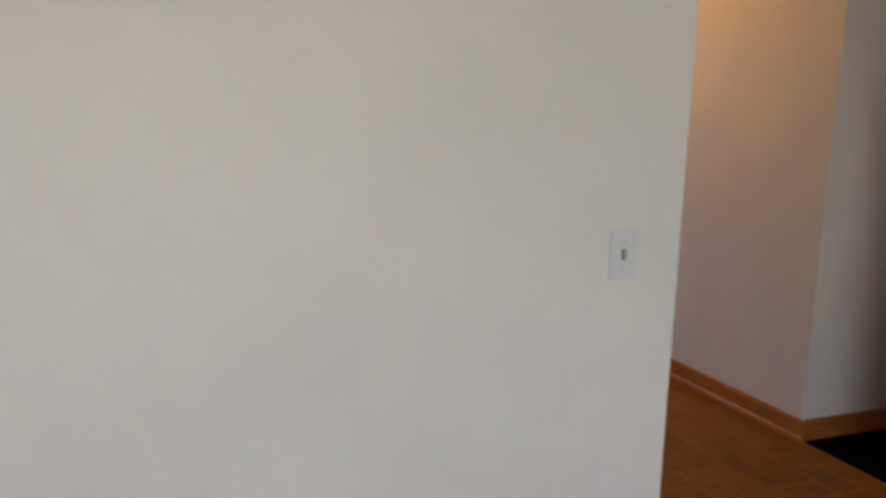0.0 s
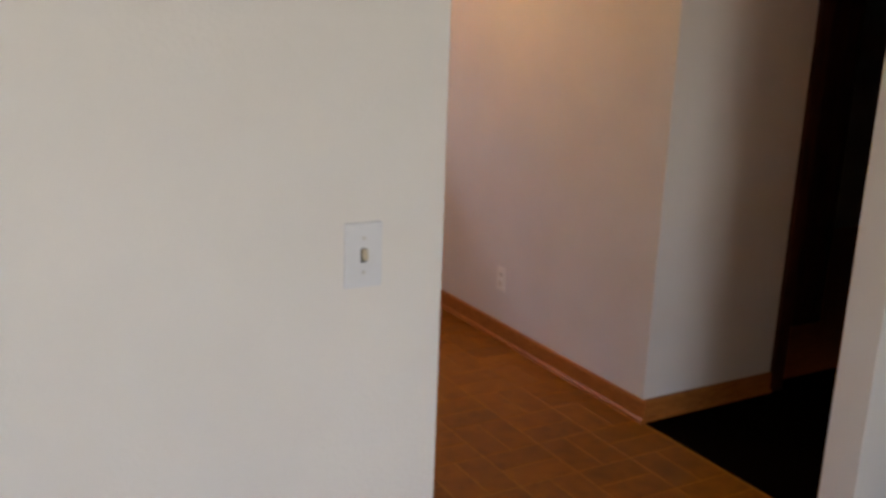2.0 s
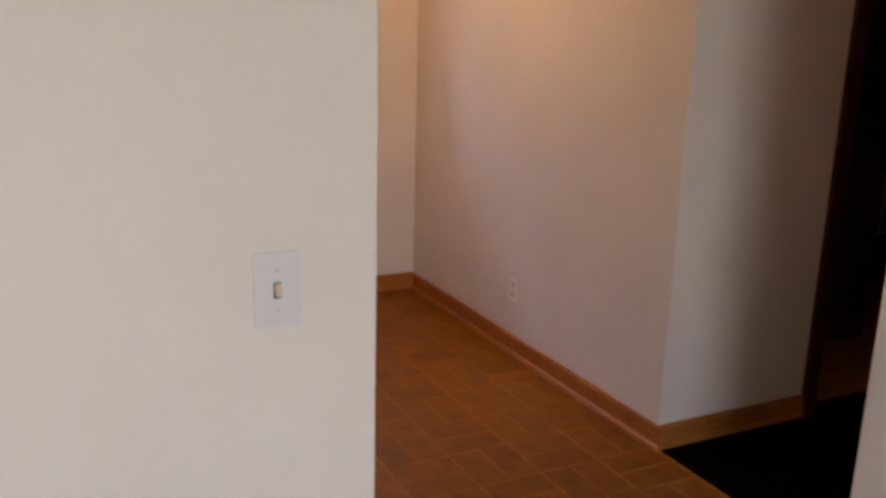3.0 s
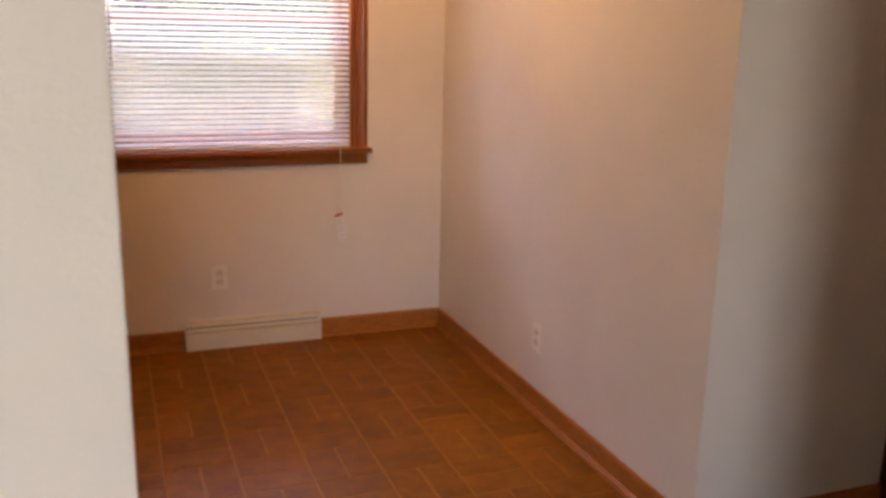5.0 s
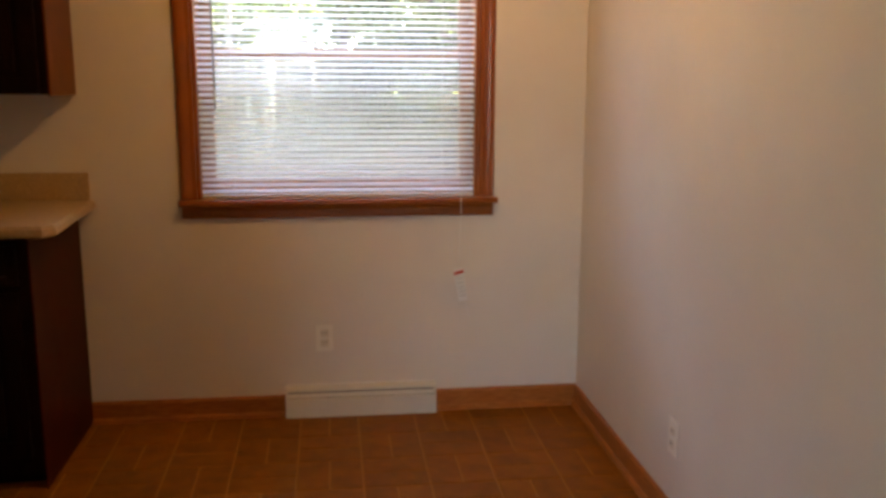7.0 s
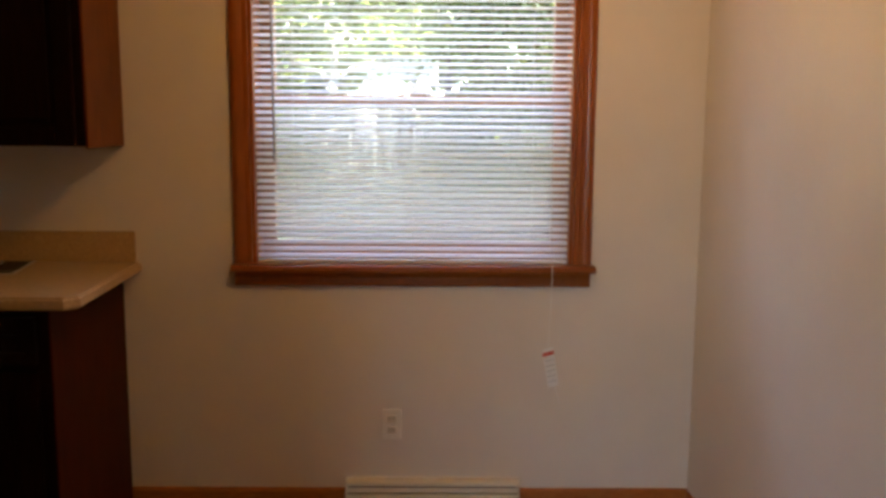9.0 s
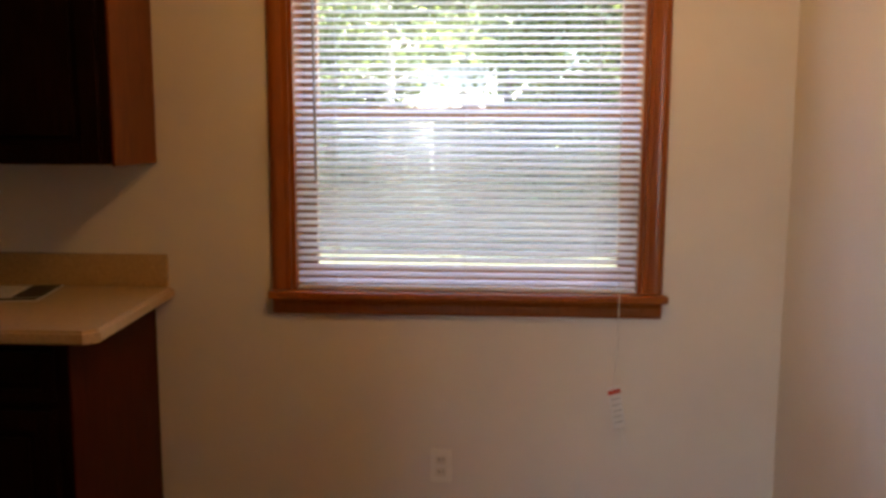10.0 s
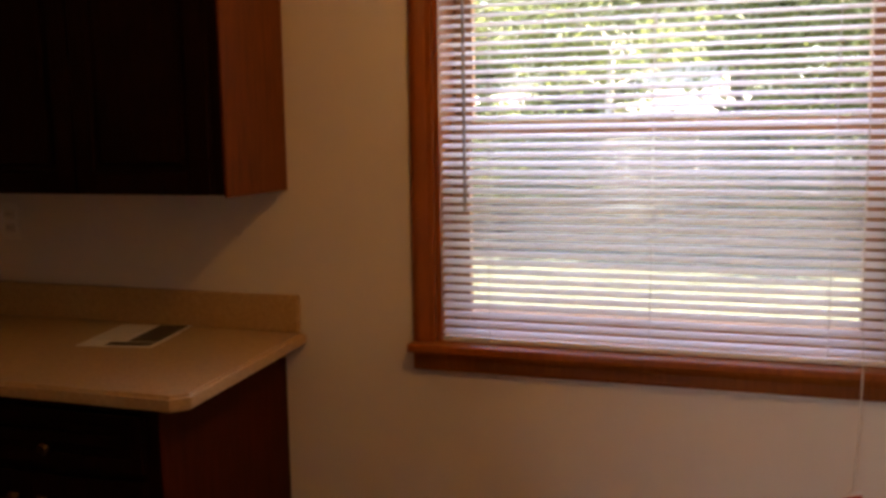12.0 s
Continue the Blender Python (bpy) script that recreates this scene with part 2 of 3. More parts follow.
OY = -2.120                         # outer corner of the side wall

# ---- setting ----
bm = B()
box(bm, KX - 0.15, WX0, 0, 0.20, -0.6, CEILING)
box(bm, WX1, EX, 0, 0.20, -0.6, CEILING)
box(bm, WX0, WX1, 0, 0.20, -0.6, WZ0)
box(bm, WX0, WX1, 0, 0.20, WZ1, CEILING)
thing("wall_north", bm, WALL, "cream painted kitchen wall around the window", "wall", "structure")
bm = B()
box(bm, 0, 0.12, OY, -0.0, 0, CEILING)
box(bm, 0.12, 0.722, OY, OY + 0.12, 0, CEILING)
box(bm, 1.50, EX, OY, OY + 0.12, 0, CEILING)
box(bm, 0.722, 1.50, OY, OY + 0.12, 2.04, CEILING)
thing("wall_east", bm, WALL, "cream painted dining wall turning an outside corner", "wall", "structure")
bm = B()
box(bm, KX, JL, SY0, SY1, 0, CEILING, 0.004)
box(bm, JR, EX, SY0, SY1, 0, CEILING, 0.004)
box(bm, JL, JR, SY0, SY1, 2.10, CEILING)
thing("wall_south", bm, WALL, "off-white partition wall with a wide passage", "wall", "structure")
thing("wall_west", box(B(), KX - 0.15, KX, -7.2, 0, 0, CEILING), WALL, "cream painted end wall", "wall", "structure")
thing("wall_hall_end", box(B(), EX, EX + 0.15, -7.2, 0, 0, CEILING), WALL, "cream painted end wall of the hall", "wall", "structure")
bm = B()
box(bm, KX - 0.15, -2.90, -7.35, -7.2, 0, CEILING)
box(bm, -1.65, EX + 0.15, -7.35, -7.2, 0, CEILING)
box(bm, -2.90, -1.65, -7.35, -7.2, 0, 0.55)
box(bm, -2.90, -1.65, -7.35, -7.2, 2.08, CEILING)
thing("wall_living_window", bm, WALL, "off-white living room wall with a window opening", "wall", "structure")
thing("ceiling", box(B(), KX - 0.15, EX + 0.15, -7.35, 0.20, CEILING, CEILING + 0.25), CEIL, "white textured ceiling", "ceiling", "structure")
floor = thing("floor", box(B(), KX, 0.0, SY0, 0, -0.12, -0.0018), JOINT, "orange-brown brick pattern vinyl kitchen floor", "floor", "structure")
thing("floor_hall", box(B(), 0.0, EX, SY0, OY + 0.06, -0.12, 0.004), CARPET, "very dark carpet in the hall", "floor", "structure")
thing("floor_closet", box(B(), 0.12, EX, OY + 0.06, 0, -0.12, 0.0), WOODFLOOR, "orange wooden floor behind the dark doorway", "floor", "structure")
thing("floor_living", box(B(), KX, EX, -7.2, SY0, -0.12, 0.0), LIVING, "plain pale living room carpet", "floor", "structure")

# baseboards with a shoe moulding
def baseboard(bm, axis, plane, side, lo, hi):
    pts = [(0, 0), (0.026, 0), (0.024, 0.012), (0.016, 0.020), (0.013, 0.021), (0.013, 0.076), (0.009, 0.086), (0, 0.089)]
    return profile(bm, [(plane + side * d, h) for d, h in pts], axis, lo, hi)


bm = B()
baseboard(bm, "x", 0, -1, -2.008, -1.238)
baseboard(bm, "x", 0, -1, -0.612, -0.0005)
thing("baseboard_north", bm, OAK, "orange oak baseboard with shoe moulding under the window", "baseboard", "structure")
thing("baseboard_east", baseboard(B(), "y", 0, -1, OY - 0.026, -0.0265), OAK, "orange oak baseboard with shoe moulding", "baseboard", "structure")
thing("baseboard_hall", baseboard(B(), "x", OY, -1, 0.0005, 0.698), OAK, "oak baseboard round the outside corner", "baseboard", "structure")

# dark doorway in the hall
door_1 = root("door_1", (0.76, OY, 0), "dark stained doorway casing at the hall", "doorway", kind="structure")
part("door_casing", box(B(), 0.700, 0.770, OY - 0.018, OY + 0.13, 0, 2.10, 0.004), DOORWOOD, door_1)
part("door_casing", box(B(), 1.480, 1.550, OY - 0.018, OY + 0.13, 0, 2.10, 0.004), DOORWOOD, door_1)
part("door_head", box(B(), 0.771, 1.479, OY - 0.017, OY + 0.13, 2.03, 2.10, 0.004), DOORWOOD, door_1)
cl = root("closet_door", (1.26, -1.56, 0), "dark reddish wood panel door behind the hall doorway", "door")
part("slab", box(B(), 0.80, 1.72, -1.575, -1.540, 0.006, 2.02, 0.003), DOORWOOD, cl)
for z0, z1 in ((0.22, 0.92), (1.06, 1.88)):
    for x0, x1 in ((0.92, 1.21), (1.31, 1.60)):
        part("panel", box(B(), x0, x1, -1.584, -1.5755, z0, z1, 0.004), DOORWOOD, cl)

# ---- window ----
win = root("window_1", ((WX0 + WX1) / 2, 0, WZ0), "double-hung wooden window with reddish-brown stained casing", "window", kind="structure")
CW = 0.062


CASING_SHAPE = [(0, 0.0005), (0, 0.008), (0.003, 0.011), (0.017, 0.011), (0.019, 0.013), (0.025, 0.0155), (0.033, 0.019),
                (0.042, 0.021), (0.050, 0.020), (0.056, 0.017), (0.058, 0.013), (CW, 0.012), (CW, 0.0005)]


def casing_bm(inner, side, z0, z1):
    """An upright moulded casing: thin at the opening, with a round swell near its outer edge."""
    bm = B()
    ends = [[bm.verts.new((inner + side * u, -d, z)) for u, d in CASING_SHAPE] for z in (z0, z1)]
    n = len(CASING_SHAPE)
    for i in range(n):
        bm.faces.new((ends[0][i], ends[0][(i + 1) % n], ends[1][(i + 1) % n], ends[1][i]))
    bm.faces.new(ends[0][::-1])
    bm.faces.new(ends[1])
    bmesh.ops.recalc_face_normals(bm, faces=bm.faces)
    return bm


part("casing", casing_bm(WX0, -1, WZ0 + 0.0125, WZ1), CASING, win)
part("casing", casing_bm(WX1, 1, WZ0 + 0.0125, WZ1), CASING, win)
bm = B()
box(bm, WX0 - CW, WX1 + CW, -0.016, -0.0005, WZ1 + 0.0005, WZ1 + 0.072, 0.003)
part("head_casing", bm, CASING, win)
bm = B()
box(bm, WX0 - CW - 0.006, WX1 + CW + 0.014, -0.052, -0.0005, WZ0 - 0.012, WZ0 + 0.012, 0.006)
box(bm, WX0 + 0.001, WX1 - 0.001, -0.001, 0.19, WZ0 + 0.0005, WZ0 + 0.0115)
part("window_sill", bm, CASING, win)
bm = B()
profile(bm, [(-0.0005, 0.833), (-0.015, 0.834), (-0.018, 0.842), (-0.018, 0.866), (-0.022, 0.885), (-0.0005, 0.8855)], "x", WX0 - CW + 0.002, WX1 + CW - 0.002)
part("apron", bm, CASING, win)
part("jamb", box(B(), WX0 + 0.0005, WX0 + 0.014, 0, 0.195, WZ0 + 0.012, WZ1 - 0.0005), CASING, win)
part("jamb", box(B(), WX1 - 0.014, WX1 - 0.0005, 0, 0.195, WZ0 + 0.012, WZ1 - 0.0005), CASING, win)
part("head_jamb", box(B(), WX0 + 0.015, WX1 - 0.015, 0, 0.195, WZ1 - 0.014, WZ1 - 0.0005), CASING, win)
RZ = 1.476


def sash(y, z0, z1, low, high, name):
    a, b = WX0 + 0.0145, WX1 - 0.0145
    st = 0.048
    fr = B()
    box(fr, a, a + st, y, y + 0.035, z0, z1, 0.003)
    box(fr, b - st, b, y, y + 0.035, z0, z1, 0.003)
    box(fr, a + st, b - st, y + 0.001, y + 0.034, z0, z0 + low, 0.003)
    box(fr, a + st, b - st, y + 0.001, y + 0.034, z1 - high, z1, 0.003)
    s = part(name, fr, SASH, win, "orange-brown wooden sash")
    g = part("pane", box(B(), a + st - 0.004, b - st + 0.004, y + 0.016, y + 0.019, z0 + low - 0.004, z1 - high + 0.004), GLASS, s, "clear glass")
    g.visible_shadow = False


sash(0.116, WZ0 + 0.0125, RZ + 0.018, 0.062, 0.034, "lower_sash")
sash(0.154, RZ - 0.016, WZ1 - 0.0145, 0.034, 0.045, "upper_sash")

lock = B()
box(lock, -1.018, -0.958, 0.118, 0.146, RZ + 0.0185, RZ + 0.026, 0.002)
rod(lock, (-0.988, 0.130, RZ + 0.026), (-0.988, 0.130, RZ + 0.036), 0.010, 0.008, n=12)
box(lock, -0.992, -0.955, 0.124, 0.134, RZ + 0.0365, RZ + 0.042, 0.002)
part("sash_lock", lock, METAL, win, "small metal sash lock")
part("insect_screen", box(B(), WX0 + 0.015, WX1 - 0.015, 0.1965, 0.1975, WZ0 + 0.012, RZ), SCREEN, win, "grey insect screen outside the lower sash")

# ---- venetian blind ----
BX0, BX1, BY = WX0 + 0.016, WX1 - 0.016, 0.016
PITCH = 0.0235
blind = root("venetian_blind", ((BX0 + BX1) / 2, BY, WZ1 - 0.03), "lowered white mini blind with open slats in the window", "blind")
part("head_rail", box(B(), BX0, BX1, BY - 0.014, BY + 0.014, WZ1 - 0.042, WZ1 - 0.015, 0.002), PLATE, blind)
part("bottom_rail", box(B(), BX0 + 0.002, BX1 - 0.002, BY - 0.012, BY + 0.012, WZ0 + 0.0125, WZ0 + 0.026, 0.004), PLATE, blind)
bm = B()
rows = []
N = 7
for s in (BX0 + 0.002 - (BX0 + BX1) / 2, BX1 - 0.002 - (BX0 + BX1) / 2):
    ring = []
    for i in range(N):
        u = i / (N - 1) - 0.5
        ring.append(bm.verts.new((s, u * 0.025, 0.0022 * (1 - 4 * u * u))))
    for i in range(N - 1, -1, -1):
        u = i / (N - 1) - 0.5
        ring.append(bm.verts.new((s, u * 0.025, 0.0022 * (1 - 4 * u * u) - 0.0005)))
    rows.append(ring)
for i in range(2 * N):
    j = (i + 1) % (2 * N)
    bm.faces.new((rows[0][i], rows[0][j], rows[1][j], rows[1][i]))
bm.faces.new(rows[0])
bm.faces.new(rows[1][::-1])
bmesh.ops.recalc_face_normals(bm, faces=bm.faces)
slat_mesh = mesh_of("slat", bm, SLAT)
z = WZ0 + 0.040
rng = random.Random(4)
while z < WZ1 - 0.05:
    o = new("slat", slat_mesh)
    o.parent = blind
    o.matrix_local = Matrix.Translation(Vector(((BX0 + BX1) / 2, BY, z)) - blind.location) @ pose(0, 0, 0, 29 + rng.uniform(-1.5, 1.5), rng.uniform(-0.05, 0.05), 0)
    z += PITCH
for x in (BX0 + 0.13, (BX0 + BX1) / 2, BX1 - 0.13):
    part("rail_plug", rod(B(), (x, BY - 0.0122, WZ0 + 0.019), (x, BY - 0.0165, WZ0 + 0.018), 0.0075, 0.006, n=12), PLATE, blind)
    bm = B()
    rod(bm, (x, BY - 0.0135, WZ0 + 0.02), (x, BY - 0.0135, WZ1 - 0.03), 0.0009, n=5)
    rod(bm, (x, BY + 0.0135, WZ0 + 0.02), (x, BY + 0.0135, WZ1 - 0.03), 0.0009, n=5)
    part("ladder_cord", bm, CORD, blind)
part("tilt_wand", rod(B(), (-1.474, 0.002, 1.262), (-1.478, 0.006, WZ1 - 0.04), 0.0042, n=6), WAND, blind, "clear grey tilt wand")
bm = B()
pts = [(-0.520, 0.008, WZ1 - 0.04), (-0.519, 0.004, 1.2), (-0.517, -0.056, WZ0 + 0.014), (-0.518, -0.057, 0.80), (-0.522, -0.030, 0.612)]
for a, b in zip(pts, pts[1:]):
    rod(bm, a, b, 0.0016, n=6)
part("lift_cord", bm, CORD, blind, "hanging white lift cord")

tag = root("cord_tag", (-0.522, -0.030, 0.612), "white paper warning tag with red band hanging on the blind cord", "tag")
TM = Matrix.Translation((-0.524, -0.030, 0.616)) @ pose(0, 0, 0, 4, -12, 14)
part("card", box(B(), -0.0205, 0.0205, -0.0006, 0.0006, -0.145, 0.0, m=TM), PAPER, tag)
part("band", box(B(), -0.0207, 0.0207, -0.0012, 0.0012, -0.026, -0.012, m=TM), RED, tag, "red printed band")
for k in range(5):
    part("print_line", box(B(), -0.015, 0.015, -0.0010, -0.0004, -0.046 - k * 0.020, -0.043 - k * 0.020, m=TM), GREYPRINT, tag)
part("cord_tail", rod(B(), TM @ Vector((0.004, 0, -0.144)), TM @ Vector((0.012, 0, -0.215)), 0.0014, n=6), CORD, tag)


# ---- outlets and switch ----
def screw(parent, at, normal, material=PLATE):
    p, n = Vector(at), Vector(normal)
    part("screw", rod(B(), p, p + n * 0.0022, 0.0033, n=10), material, parent)


def outlet(x, y, z, facing, label, w=0.070, h=0.114):
    ob = root("outlet", (x, y, z), label, "outlet", "wall outlets")
    flat = Matrix.Identity(4) if facing == "y" else pose(0, 0, 0, 0, 0, -90)
    m = Matrix.Translation((x, y, z)) @ flat
    part("plate", box(B(), -w / 2, w / 2, -0.006, -0.0002, -h / 2, h / 2, 0.003, m=m), IVORY, ob)
    for s in (-1, 1):
        r = part("receptacle", box(B(), -0.017, 0.017, -0.0085, -0.0062, s * 0.0205 - 0.014, s * 0.0205 + 0.014, 0.003, m=m), FACE, ob)
        for dx, hh in ((-0.0065, 0.005), (0.0065, 0.004)):
            part("slot", box(B(), dx - 0.0012, dx + 0.0012, -0.0092, -0.0086, s * 0.0205 + 0.002 - hh, s * 0.0205 + 0.002 + hh, m=m), SLOT, r)
    screw(ob, m @ Vector((0, -0.0062, 0)), m.to_3x3() @ Vector((0, -1, 0)))
    return ob


outlet(-1.073, 0, 0.328, "y", "ivory duplex wall outlet under the window")
outlet(0, -1.096, 0.300, "x", "ivory duplex wall outlet on the side wall")
outlet(-2.95, 0, 1.210, "y", "ivory wall outlet above the counter")

SWX, SWZ = -1.664, 1.077
sw = root("light_switch", (SWX, SY0, SWZ), "white toggle light switch plate on the partition wall", "switch")
bm = B()
box(bm, SWX - 0.035, SWX + 0.035, SY0 - 0.006, SY0 - 0.0002, SWZ - 0.057, SWZ + 0.057, 0.003)
part("plate", bm, SWITCH, sw)
part("toggle_slot", box(B(), SWX - 0.0058, SWX + 0.0052, SY0 - 0.0066, SY0 - 0.0061, SWZ - 0.0122, SWZ + 0.0122), SLOT, sw)
part("toggle", box(B(), -0.0036, 0.0038, -0.011, 0, -0.0080, 0.0105, 0.0012, m=Matrix.Translation((SWX, SY0 - 0.0068, SWZ)) @ pose(0, 0, 0, -10, 0, 0)), TOGGLE, sw, "ivory toggle lever")
for s in (-1, 1):
    screw(sw, (SWX, SY0 - 0.006, SWZ + s * 0.030), (0, -1, 0), METAL)

# ---- baseboard heat register ----
reg = root("baseboard_register", (-0.91, 0, 0), "cream enamelled baseboard heat register on the floor", "register")
VX0, VX1 = -1.232, -0.618
bm = profile(B(), [(-0.001, 0.002), (-0.052, 0.002), (-0.052, 0.079), (-0.048, 0.082), (-0.040, 0.082), (-0.001, 0.082)], "x", VX0, VX1)
part("body", bm, VENT, reg)
bm = profile(B(), [(-0.001, 0.113), (-0.001, 0.127), (-0.032, 0.127), (-0.042, 0.121), (-0.042, 0.110)], "x", VX0, VX1)
part("top_lip", bm, VENT, reg)
part("louver", profile(B(), [(-0.046, 0.0895), (-0.043, 0.1045), (-0.040, 0.1045), (-0.043, 0.0895)], "x", VX0 + 0.003, VX1 - 0.003), VENT, reg)
part("back", box(B(), VX0 + 0.003, VX1 - 0.003, -0.012, -0.001, 0.0825, 0.1125), SLOT, reg)
for x in (VX0, VX1):
    s = 1 if x == VX0 else -1
    part("end_cap", profile(B(), [(-0.0005, 0.001), (-0.054, 0.001), (-0.054, 0.084), (-0.044, 0.123), (-0.035, 0.129), (-0.0005, 0.129)], "x", min(x, x + s * -0.004), max(x, x + s * -0.004)), VENT, reg)

# ---- kitchen cabinets ----
def panel_door(parent, x0, x1, z0, z1, yf, knob=None, name="door"):
    """A framed door whose face is at yf: stiles, rails and a raised panel."""
    st = 0.055 if z1 - z0 > 0.3 else 0.032
    fr = B()
    box(fr, x0, x0 + st, yf, yf + 0.019, z0, z1, 0.003)
    box(fr, x1 - st, x1, yf, yf + 0.019, z0, z1, 0.003)
    box(fr, x0 + st, x1 - st, yf + 0.0005, yf + 0.0185, z0, z0 + st, 0.003)
    box(fr, x0 + st, x1 - st, yf + 0.0005, yf + 0.0185, z1 - st, z1, 0.003)
    d = part(name, fr, WALNUT_SHADED, parent)
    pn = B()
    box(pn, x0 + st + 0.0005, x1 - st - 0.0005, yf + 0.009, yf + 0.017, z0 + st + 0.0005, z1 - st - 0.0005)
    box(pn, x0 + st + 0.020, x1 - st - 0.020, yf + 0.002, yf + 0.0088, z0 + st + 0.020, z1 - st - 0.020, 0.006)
    part("panel", pn, WALNUT_SHADED, d)
    if knob:
        kb = B()
        rod(kb, (knob[0], yf, knob[1]), (knob[0], yf - 0.016, knob[1]), 0.006, 0.005)
        rod(kb, (knob[0], yf - 0.016, knob[1]), (knob[0], yf - 0.024, knob[1]), 0.015, 0.011, n=14)
        part("knob", kb, KNOB, d, "small dark bronze knob")


def base_cabinet(x0, x1, label):
    ob = root("base_cabinet", ((x0 + x1) / 2, -0.3, 0), label, "cabinet", "base cabinets")
    bm = B()
    box(bm, x0, x1, -0.595, -0.002, 0.095, 0.876)
    part("body", bm, WALNUT_SHADED, ob)
    part("toe_kick", box(B(), x0 + 0.001, x1 - 0.019, -0.53, -0.01, 0.0, 0.0945), WALNUT_SHADED, ob)
    panel_door(ob, x0 + 0.02, x1 - 0.035, 0.715, 0.850, -0.615, ((x0 + x1) / 2 + 0.05, 0.757), "drawer_front")
    w = (x1 - x0 - 0.055) / 2
    for k in range(2):
        a = x0 + 0.02 + k * (w + 0.002)
        panel_door(ob, a, a + w - 0.002, 0.125, 0.690, -0.615, (a + (w - 0.04 if k == 0 else 0.04), 0.63))
    return ob


CE = -2.016
c = base_cabinet(-2.70, CE, "dark walnut stained base cabinet with drawer at the counter end")
part("side_panel", box(B(), CE, CE + 0.006, -0.597, -0.002, 0.002, 0.876, 0.001), BASE_END_SHADED, c, "end panel with its shade painted in as dark red")
base_cabinet(-3.46, -2.702, "dark walnut stained base cabinet under the counter")
base_cabinet(-4.22, -3.462, "dark walnut stained base cabinet under the counter")

counter = root("countertop", (-3.0, -0.3, 0.9), "beige laminate countertop with backsplash and clipped corner", "countertop")
bm = B()
e, fr, ch = -1.916, -0.646, 0.034
out = [(KX + 0.002, -0.002), (KX + 0.002, fr), (e - ch, fr), (e, fr + ch), (e - 0.028, -0.002)]
lo = [bm.verts.new((x, y, 0.8765)) for x, y in out]
hi = [bm.verts.new((x, y, 0.914)) for x, y in out]
bm.faces.new(lo[::-1])
bm.faces.new(hi)
for i in range(5):
    bm.faces.new((lo[i], lo[(i + 1) % 5], hi[(i + 1) % 5], hi[i]))
bmesh.ops.bevel(bm, geom=[ed for ed in bm.edges if len({round(v.co.z, 3) for v in ed.verts}) == 1], offset=0.008, segments=3, affect="EDGES")
bmesh.ops.recalc_face_normals(bm, faces=bm.faces)
part("top", bm, LAMINATE, counter)
part("backsplash", box(B(), KX + 0.002, e - 0.044, -0.021, -0.002, 0.9145, 1.020, 0.004), LAMINATE, counter)


def wall_cabinet(x0, x1, label):
    ob = root("wall_cabinet", ((x0 + x1) / 2, -0.16, 1.32), label, "cabinet", "wall cabinets")
    bm = B()
    box(bm, x0, x1, -0.312, -0.002, 1.321, 2.14)
    part("body", bm, WALNUT_SHADED, ob)
    w = (x1 - x0 - 0.05) / 2
    for k in range(2):
        a = x0 + 0.02 + k * (w + 0.005)
        panel_door(ob, a, a + w - 0.002, 1.324, 2.12, -0.333)
    return ob


UE = -1.994
c = wall_cabinet(-2.83, UE, "dark walnut stained wall cabinet over the counter end")
part("side_panel", box(B(), UE, UE + 0.008, -0.314, -0.002, 1.315, 2.14, 0.001), CAB_SIDE_LIT, c, "orange-brown end panel, the lit copy of the cabinet wood")
wall_cabinet(-3.69, -2.832, "dark walnut stained wall cabinet over the counter")

leaf = root("leaflet", (-2.386, -0.168, 0.9145), "white printed leaflet with dark photo lying on the counter", "leaflet")
LM = Matrix.Translation((-2.386, -0.168, 0.9160)) @ pose(0, 0, 0, 0, 0, 10)
part("sheet", box(B(), -0.108, 0.108, -0.132, 0.132, -0.0006, 0.0006, m=LM), PAPER, leaf)
part("photo", box(B(), 0.012, 0.100, -0.075, 0.128, 0.0008, 0.0011, m=LM), PHOTO, leaf, "dark printed photo")
part("photo", box(B(), -0.030, 0.098, -0.122, -0.082, 0.0008, 0.0011, m=LM), PHOTO, leaf, "dark printed photo")
for k in range(6):
    part("print_line", box(B(), -0.098, -0.005, 0.100 - k * 0.030, 0.107 - k * 0.030, 0.0008, 0.0010, m=LM), GREYPRINT, leaf)

# ---- added, unseen ceiling lamp: a round base plate, open warm fill below it ----
lamp = root("added_ceiling_lamp", (-0.85, -1.05, CEILING), "white round lamp holder added on the unseen ceiling", "ceiling lamp")
part("canopy", rod(B(), (-0.85, -1.05, CEILING - 0.0005), (-0.85, -1.05, CEILING - 0.03), 0.085, 0.075, n=24), PLATE, lamp)
part("socket", rod(B(), (-0.85, -1.05, CEILING - 0.0305), (-0.85, -1.05, CEILING - 0.065), 0.026, 0.022, n=16), IVORY, lamp)

# ---- outside ----
thing("foundation", box(B(), KX - 0.15, EX + 0.15, -7.35, 0.0, -0.56, -0.121), SIDING, "pale house foundation under the floors", "foundation", "structure")
thing("ground", box(B(), -500, 500, -500, 800, -0.9, -0.55), GRASS, "green lawn behind the house", "lawn", "structure")
fence = root("fence", (0, 13, -0.55), "weathered grey board fence across the back yard", "fence")
part("rail", box(B(), -12, 10, 13.03, 13.08, 1.10, 1.20), FENCE, fence)
part("rail", box(B(), -12, 10, 13.03, 13.08, -0.15, -0.05), FENCE, fence)
bm = box(B(), -0.07, 0.07, -0.012, 0.012, 0, 2.20)
board_mesh = mesh_of("board", bm, FENCE)
rng = random.Random(9)
x = -12.0
